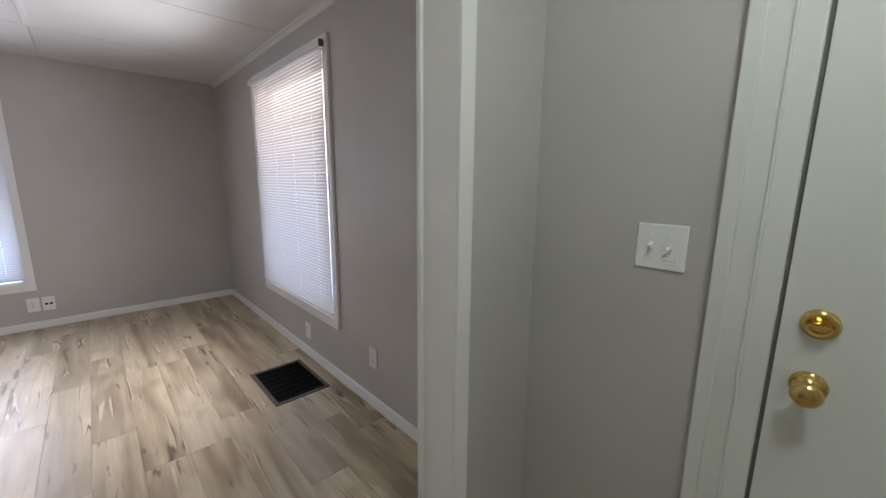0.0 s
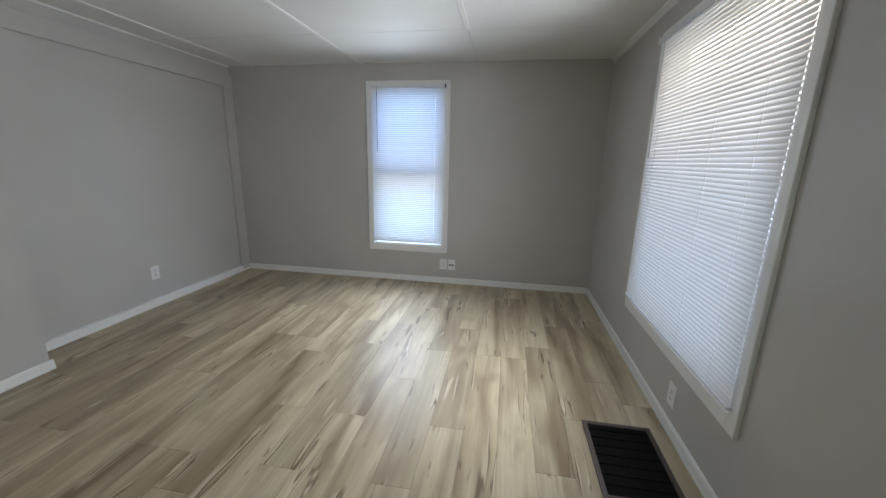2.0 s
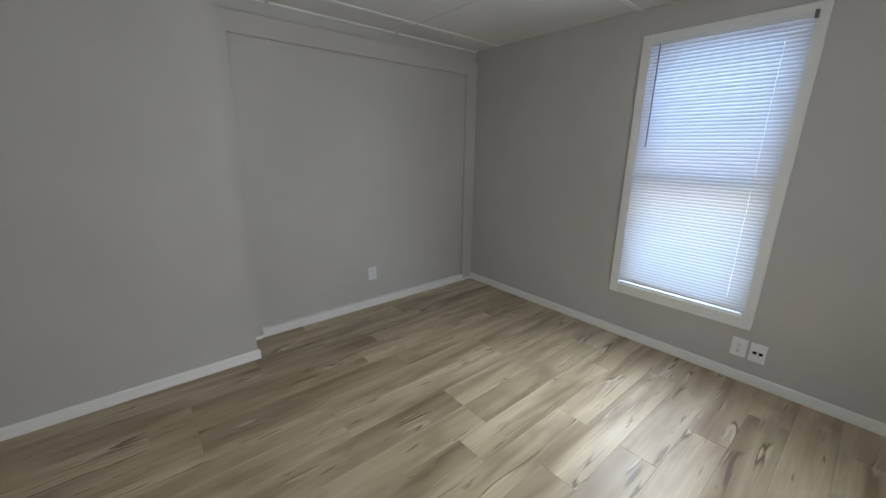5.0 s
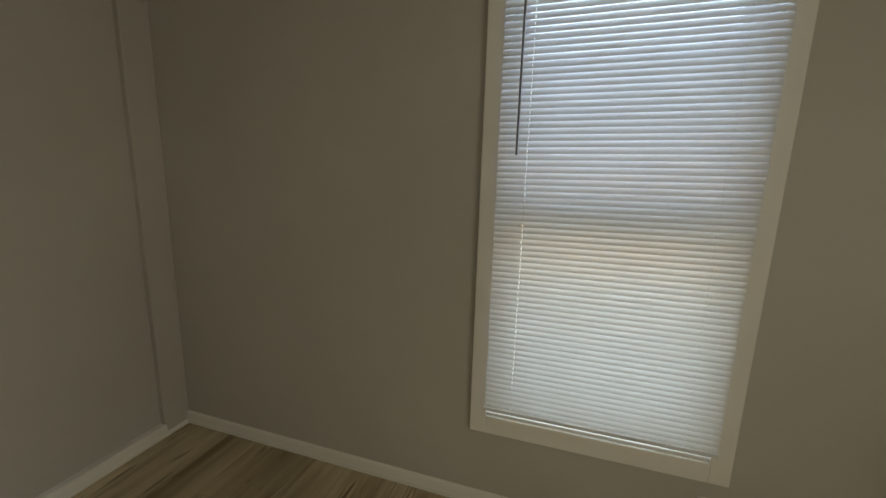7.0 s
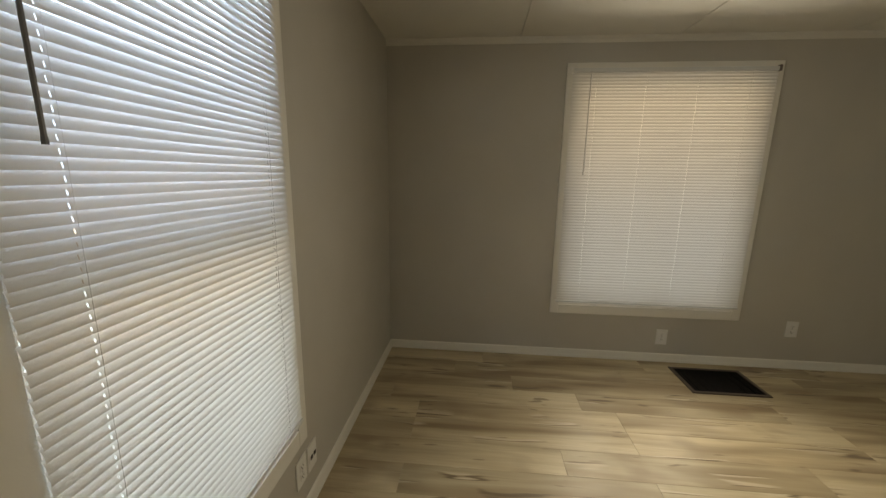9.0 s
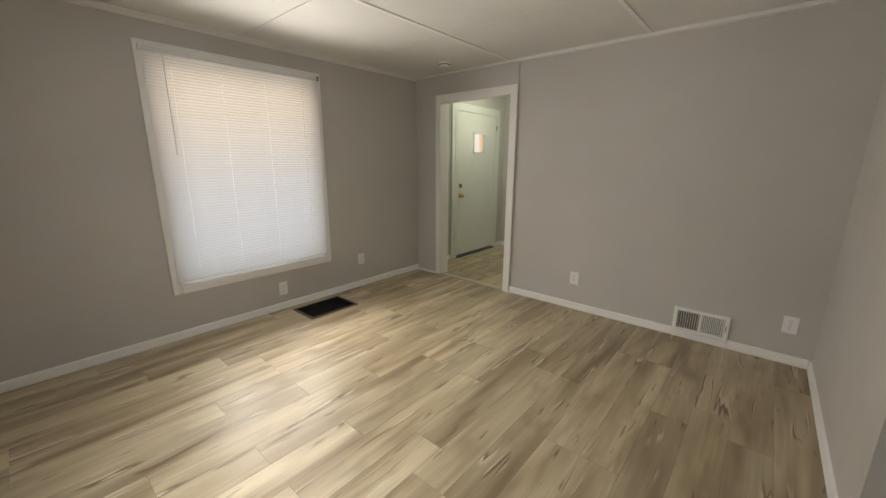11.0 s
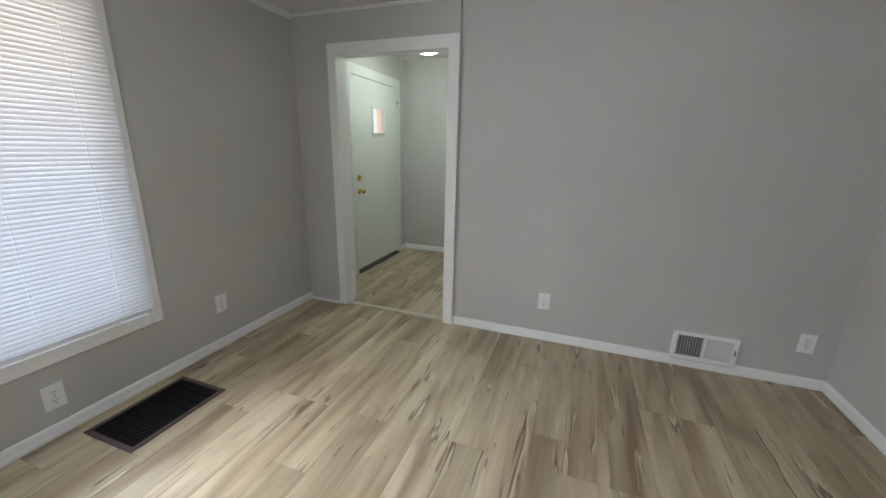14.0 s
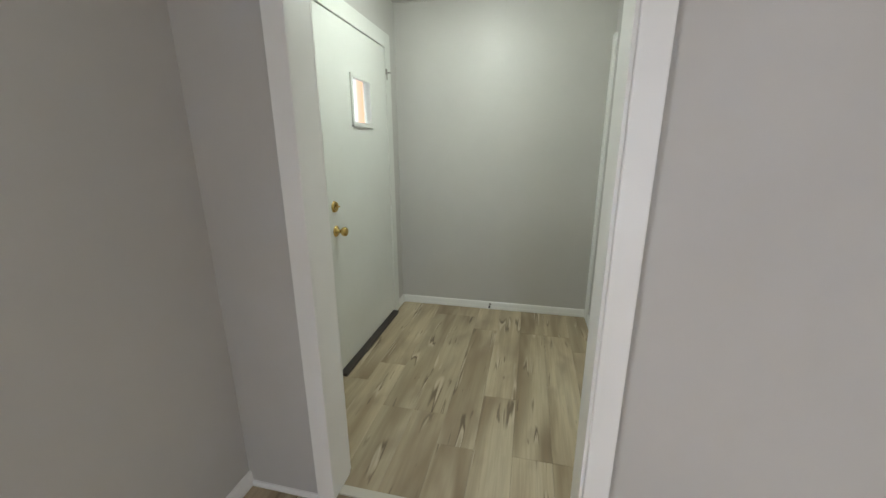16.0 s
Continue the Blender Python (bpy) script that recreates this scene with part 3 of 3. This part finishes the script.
tagged(box("door_sill", (-0.045, y0, 0.0), (0.13, y1, 0.022), SILL, None, 0.004), "dark brown worn sill under the entry door", "sill", kind="structure")


# ---- small fixtures ----
def outlet(kind="duplex"):
    """A wall plate in the local xz plane that faces -y."""
    root = new("wall_outlet")
    boxes("plate", [((-0.0415, -0.006, -0.0625), (0.0415, 0, 0.0625))], PLASTIC, root, 0.003)
    bm = bmesh.new()
    slots = bmesh.new()
    if kind == "duplex":
        for z in (0.0215, -0.0215):
            add_box(bm, (-0.0165, -0.0085, z - 0.0145), (0.0165, -0.005, z + 0.0145), 0.003)
            add_box(slots, (-0.0078, -0.0092, z - 0.001), (-0.0055, -0.0082, z + 0.0085))
            add_box(slots, (0.0055, -0.0092, z + 0.0005), (0.0078, -0.0082, z + 0.0075))
            lathe(slots, [(0.0028, 0), (0.0028, 0.001)], pose(0, -0.0082, z - 0.0085, 90), 8)
        lathe(slots, [(0.0022, 0), (0.0022, 0.0008)], pose(0, -0.006, 0, 90), 8)
    else:
        add_box(bm, (-0.034, -0.009, -0.02), (0.034, -0.005, 0.02), 0.003)
        add_box(slots, (-0.024, -0.0105, -0.009), (-0.004, -0.0088, 0.009), 0.001)
        add_box(slots, (0.006, -0.0105, -0.009), (0.026, -0.0088, 0.009), 0.001)
    mesh_ob("socket", bm, PLASTIC, root)
    mesh_ob("slot", slots, DARK, root)
    return root


first = tagged(outlet(), "white plastic duplex outlet with a wide plate", "outlet", "wall outlets")
first.matrix_basis = pose(0, 0.925, 0.318, 0, 0, -90)
for x, y, z, turn in ((0.0, 1.852, 0.205, -90), (-2.108, S_WEST, 0.31, 180), (-3.664, S_WEST, 0.292, 180), (WEST, 2.755, 0.31, 90), (-1.612, NORTH, 0.225, 0)):
    copy_thing(first, pose(x, y, z, 0, 0, turn))
port = tagged(outlet("data"), "white plastic wall plate with two dark ports", "outlet", "wall outlets")
port.matrix_basis = pose(-1.515, NORTH, 0.222, 0, 0, 0)


def switch_plate():
    root = tagged(new("light_switch"), "white two-gang switch plate with two toggles", "switch")
    root.matrix_basis = pose(0, -0.541, 1.187, 0, 0, -90)
    boxes("plate", [((-0.062, -0.006, -0.0615), (0.062, 0, 0.0615))], PLASTIC, root, 0.003)
    for x, up in ((-0.023, 1), (0.023, -1)):
        bm = bmesh.new()
        add_box(bm, (x - 0.0055, -0.0085, -0.0125), (x + 0.0055, -0.005, 0.0125), 0.001)
        bmesh.ops.create_cube(bm, size=1.0, matrix=pose(x, -0.014, 0.004 * up, 28 * up) @ Matrix.Diagonal((0.008, 0.018, 0.009, 1)))
        mesh_ob("toggle", bm, PLASTIC, root)
    bm = bmesh.new()
    add_box(bm, (0.008, -0.0085, -0.034), (0.038, -0.0055, -0.020), 0.002)
    mesh_ob("slider", bm, PLASTIC, root)
    for x in (-0.023, 0.023):
        for z in (0.03, -0.03):
            turned("screw", [(0.0026, 0), (0.002, 0.001)], pose(x, -0.006, z, 90), PLASTIC, root, 8)


switch_plate()


def floor_register():
    root = tagged(new("floor_register"), "dark brown metal floor vent with black louvers", "vent")
    x0, x1, ya, yb = -0.447, -0.097, 1.318, 1.824
    root.matrix_basis = pose((x0 + x1) / 2, (ya + yb) / 2, 0)
    a, b, w = (x1 - x0) / 2, (yb - ya) / 2, 0.024
    boxes("frame", [((-a, -b, 0), (-a + w, b, 0.007)), ((a - w, -b, 0), (a, b, 0.007)), ((-a + w, -b, 0), (a - w, -b + w, 0.007)), ((-a + w, b - w, 0), (a - w, b, 0.007))], BRONZE, root, 0.002)
    black = painted("black_enamel", (0.006, 0.0055, 0.0055), 0.75, 0.0, 0.1)
    black.node_tree.nodes["Principled BSDF"].inputs["Specular IOR Level"].default_value = 0.12
    # near-black plate laid over the planks, coloured as the shade inside the vent
    boxes("back_plate", [((-a + w, -b + w, 0.0008), (a - w, b - w, 0.0016))], DARK, root)
    bm = bmesh.new()
    k = -b + w + 0.008
    while k < b - w - 0.004:
        bmesh.ops.create_cube(bm, size=1.0, matrix=pose(0, k, 0.0036, 60) @ Matrix.Diagonal((2 * a - 2 * w, 0.0012, 0.005, 1)))
        k += 0.0145
    for y in (-0.17, -0.11, -0.05, 0.01, 0.07, 0.13, 0.19):
        add_box(bm, (-a + w, y - 0.002, 0.002), (a - w, y + 0.002, 0.0062))
    mesh_ob("louver", bm, black, root)
    return root


floor_register()


def wall_grille():
    root = tagged(new("wall_register"), "white metal wall vent with upright fins and a lever", "vent")
    root.matrix_basis = pose((GR0 + GR1) / 2, S_WEST, 0, 0, 0, 180)
    w, top = (GR1 - GR0) / 2, 0.252
    fr = 0.030
    boxes("frame", [((-w, -0.02, 0.055), (-w + fr, 0, top)), ((w - fr, -0.02, 0.055), (w, 0, top)), ((-w + fr, -0.02, top - 0.025), (w - fr, 0, top)),
                    ((-w + fr, -0.02, 0.055), (w - fr, 0, 0.08)), ((-0.009, -0.02, 0.08), (0.009, 0, top - 0.025)), ((-w, -0.023, 0.002), (w, 0, 0.052))], TRIM, root, 0.003)
    bm = bmesh.new()
    for side in (-1, 1):
        lo, hi = (-w + fr, -0.009) if side < 0 else (0.009, w - fr)
        n = 13 if side > 0 else 9
        for k in range(n):
            x = lo + (k + 0.5) * (hi - lo) / n
            bmesh.ops.create_cube(bm, size=1.0, matrix=pose(x, -0.012, (0.08 + top - 0.025) / 2, 0, 0, 34 if side > 0 else -27) @ Matrix.Diagonal((0.003 if side > 0 else 0.0008, 0.012 if side > 0 else 0.008, top - 0.105, 1)))
    mesh_ob("fin", bm, TRIM, root)
    # flat near-black sheet on the wall for the duct's shade behind the right fins
    boxes("duct_shade", [((0.009, -0.0035, 0.08), (w - fr, -0.001, top - 0.025))], DARK, root)
    boxes("back_plate", [((-w + fr, -0.005, 0.08), (-0.009, -0.001, top - 0.025))], Mat("grey_damper_metal", 0.5, 0.0, (0.19, 0.185, 0.18)).m, root)
    boxes("lever", [((w - 0.022, -0.034, 0.14), (w - 0.016, -0.018, 0.175))], STEEL, root, 0.001)
    return root


wall_grille()


def smoke_alarm():
    root = tagged(new("smoke_detector"), "round white plastic smoke detector on the ceiling", "detector")
    root.matrix_basis = pose(-0.745, 0.345, CEIL)
    turned("body", [(0.062, 0), (0.062, -0.012), (0.056, -0.02), (0.05, -0.034), (0.03, -0.038), (0.0005, -0.038)], Matrix(), PLASTIC, root)
    turned("vent_ring", [(0.057, -0.0195), (0.0575, -0.022), (0.054, -0.0255)], Matrix(), DARK, root)


smoke_alarm()


def ceiling_lamp():
    root = tagged(new("ceiling_lamp"), "lit frosted glass dome lamp on the hall ceiling", "lamp")
    root.matrix_basis = pose(-0.71, -1.08, VES_CEIL - 0.024)
    turned("pan", [(0.150, 0.024), (0.160, -0.02), (0.162, -0.045), (0.150, -0.058), (0.135, -0.06)], Matrix(), STEEL, root)
    lit = glow("lit_frosted_glass", LAMP, [(0.0, (0.86, 1.0, 0.88)), (1.0, (0.90, 1.0, 0.92))], "Z", -0.15, 0.1)
    turned("shade", [(0.142, -0.056), (0.138, -0.075), (0.118, -0.108), (0.08, -0.134), (0.035, -0.146), (0.0005, -0.148)], Matrix(), lit, root)
    turned("finial", [(0.008, -0.146), (0.009, -0.152), (0.005, -0.158), (0.008, -0.165), (0.0005, -0.172)], Matrix(), STEEL, root, 12)


ceiling_lamp()


def door_stop():
    root = tagged(new("door_stop"), "small steel spring door stop on the hall baseboard", "door stop")
    root.matrix_basis = pose(-0.81, VES_S + 0.0125, 0.045, -90)
    turned("base", [(0.011, 0), (0.011, 0.004), (0.005, 0.007), (0.0005, 0.007)], Matrix(), STEEL, root, 14)
    turned("spring", [(0.0045 + 0.0012 * (k % 2), 0.006 + 0.0025 * k) for k in range(20)], Matrix(), STEEL, root, 10)
    turned("tip", [(0.006, 0.053), (0.008, 0.056), (0.008, 0.066), (0.0005, 0.068)], Matrix(), DARK, root, 12)


door_stop()

# ---- floor planks ----
floor = tagged(boxes("floor", [((WEST - 0.1, JOG_Y - 0.02, -0.06), (0.05, NORTH + 0.05, -0.0055)), ((JOG_X - 0.02, -0.1, -0.06), (0.05, JOG_Y - 0.02, -0.0055)),
                               ((VES_W - 0.05, VES_S - 0.05, -0.06), (0.05, -0.1, -0.0055))], SLAB), "greige wood-look vinyl plank floor with dark knots", "floor", kind="structure")
PW, PL = 0.181, 1.22
PLANKS = {}


def plank(x0, x1, ya, yb):
    key = (round(x1 - x0, 3), round(yb - ya, 3))
    if key not in PLANKS:
        a, b, c = (x1 - x0) / 2, (yb - ya) / 2, 0.0011
        bm = bmesh.new()
        loops = []
        for ins, z in ((0.0003, -0.005), (0.0003, -0.0009), (c, 0.0)):
            loops.append([bm.verts.new((sx * (a - ins), sy * (b - ins), z)) for sx, sy in ((-1, -1), (1, -1), (1, 1), (-1, 1))])
        for p, q in zip(loops, loops[1:]):
            for k in range(4):
                bm.faces.new((p[k], p[(k + 1) % 4], q[(k + 1) % 4], q[k]))
        bm.faces.new(loops[-1])
        me = bpy.data.meshes.new("plank")
        bmesh.ops.recalc_face_normals(bm, faces=bm.faces)
        bm.to_mesh(me)
        bm.free()
        me.materials.append(PLANK)
        PLANKS[key] = me
    ob = new("plank", PLANKS[key])
    ob.parent = floor
    ob.matrix_local = pose((x0 + x1) / 2, (ya + yb) / 2, 0)


def lay(x_left, x_right, ya_of, yb):
    x, k = x_right, 0
    while x > x_left + 1e-4:
        lo = max(x - PW, x_left)
        ya = ya_of(lo, x)
        y = ya - random.choice((0.0, 0.2, 0.41, 0.61, 0.81, 1.02))
        while y < yb - 1e-4:
            a, b = max(y, ya), min(y + PL, yb)
            if b - a > 0.01:
                plank(lo, x, round(a, 2), round(b, 2))
            y += PL
        x = lo


random.seed(7)
lay(JOG_X, 0.0, lambda a, b: -0.01, NORTH)
lay(WEST, JOG_X, lambda a, b: JOG_Y, NORTH)
lay(VES_W, 0.0, lambda a, b: VES_S, -0.01)
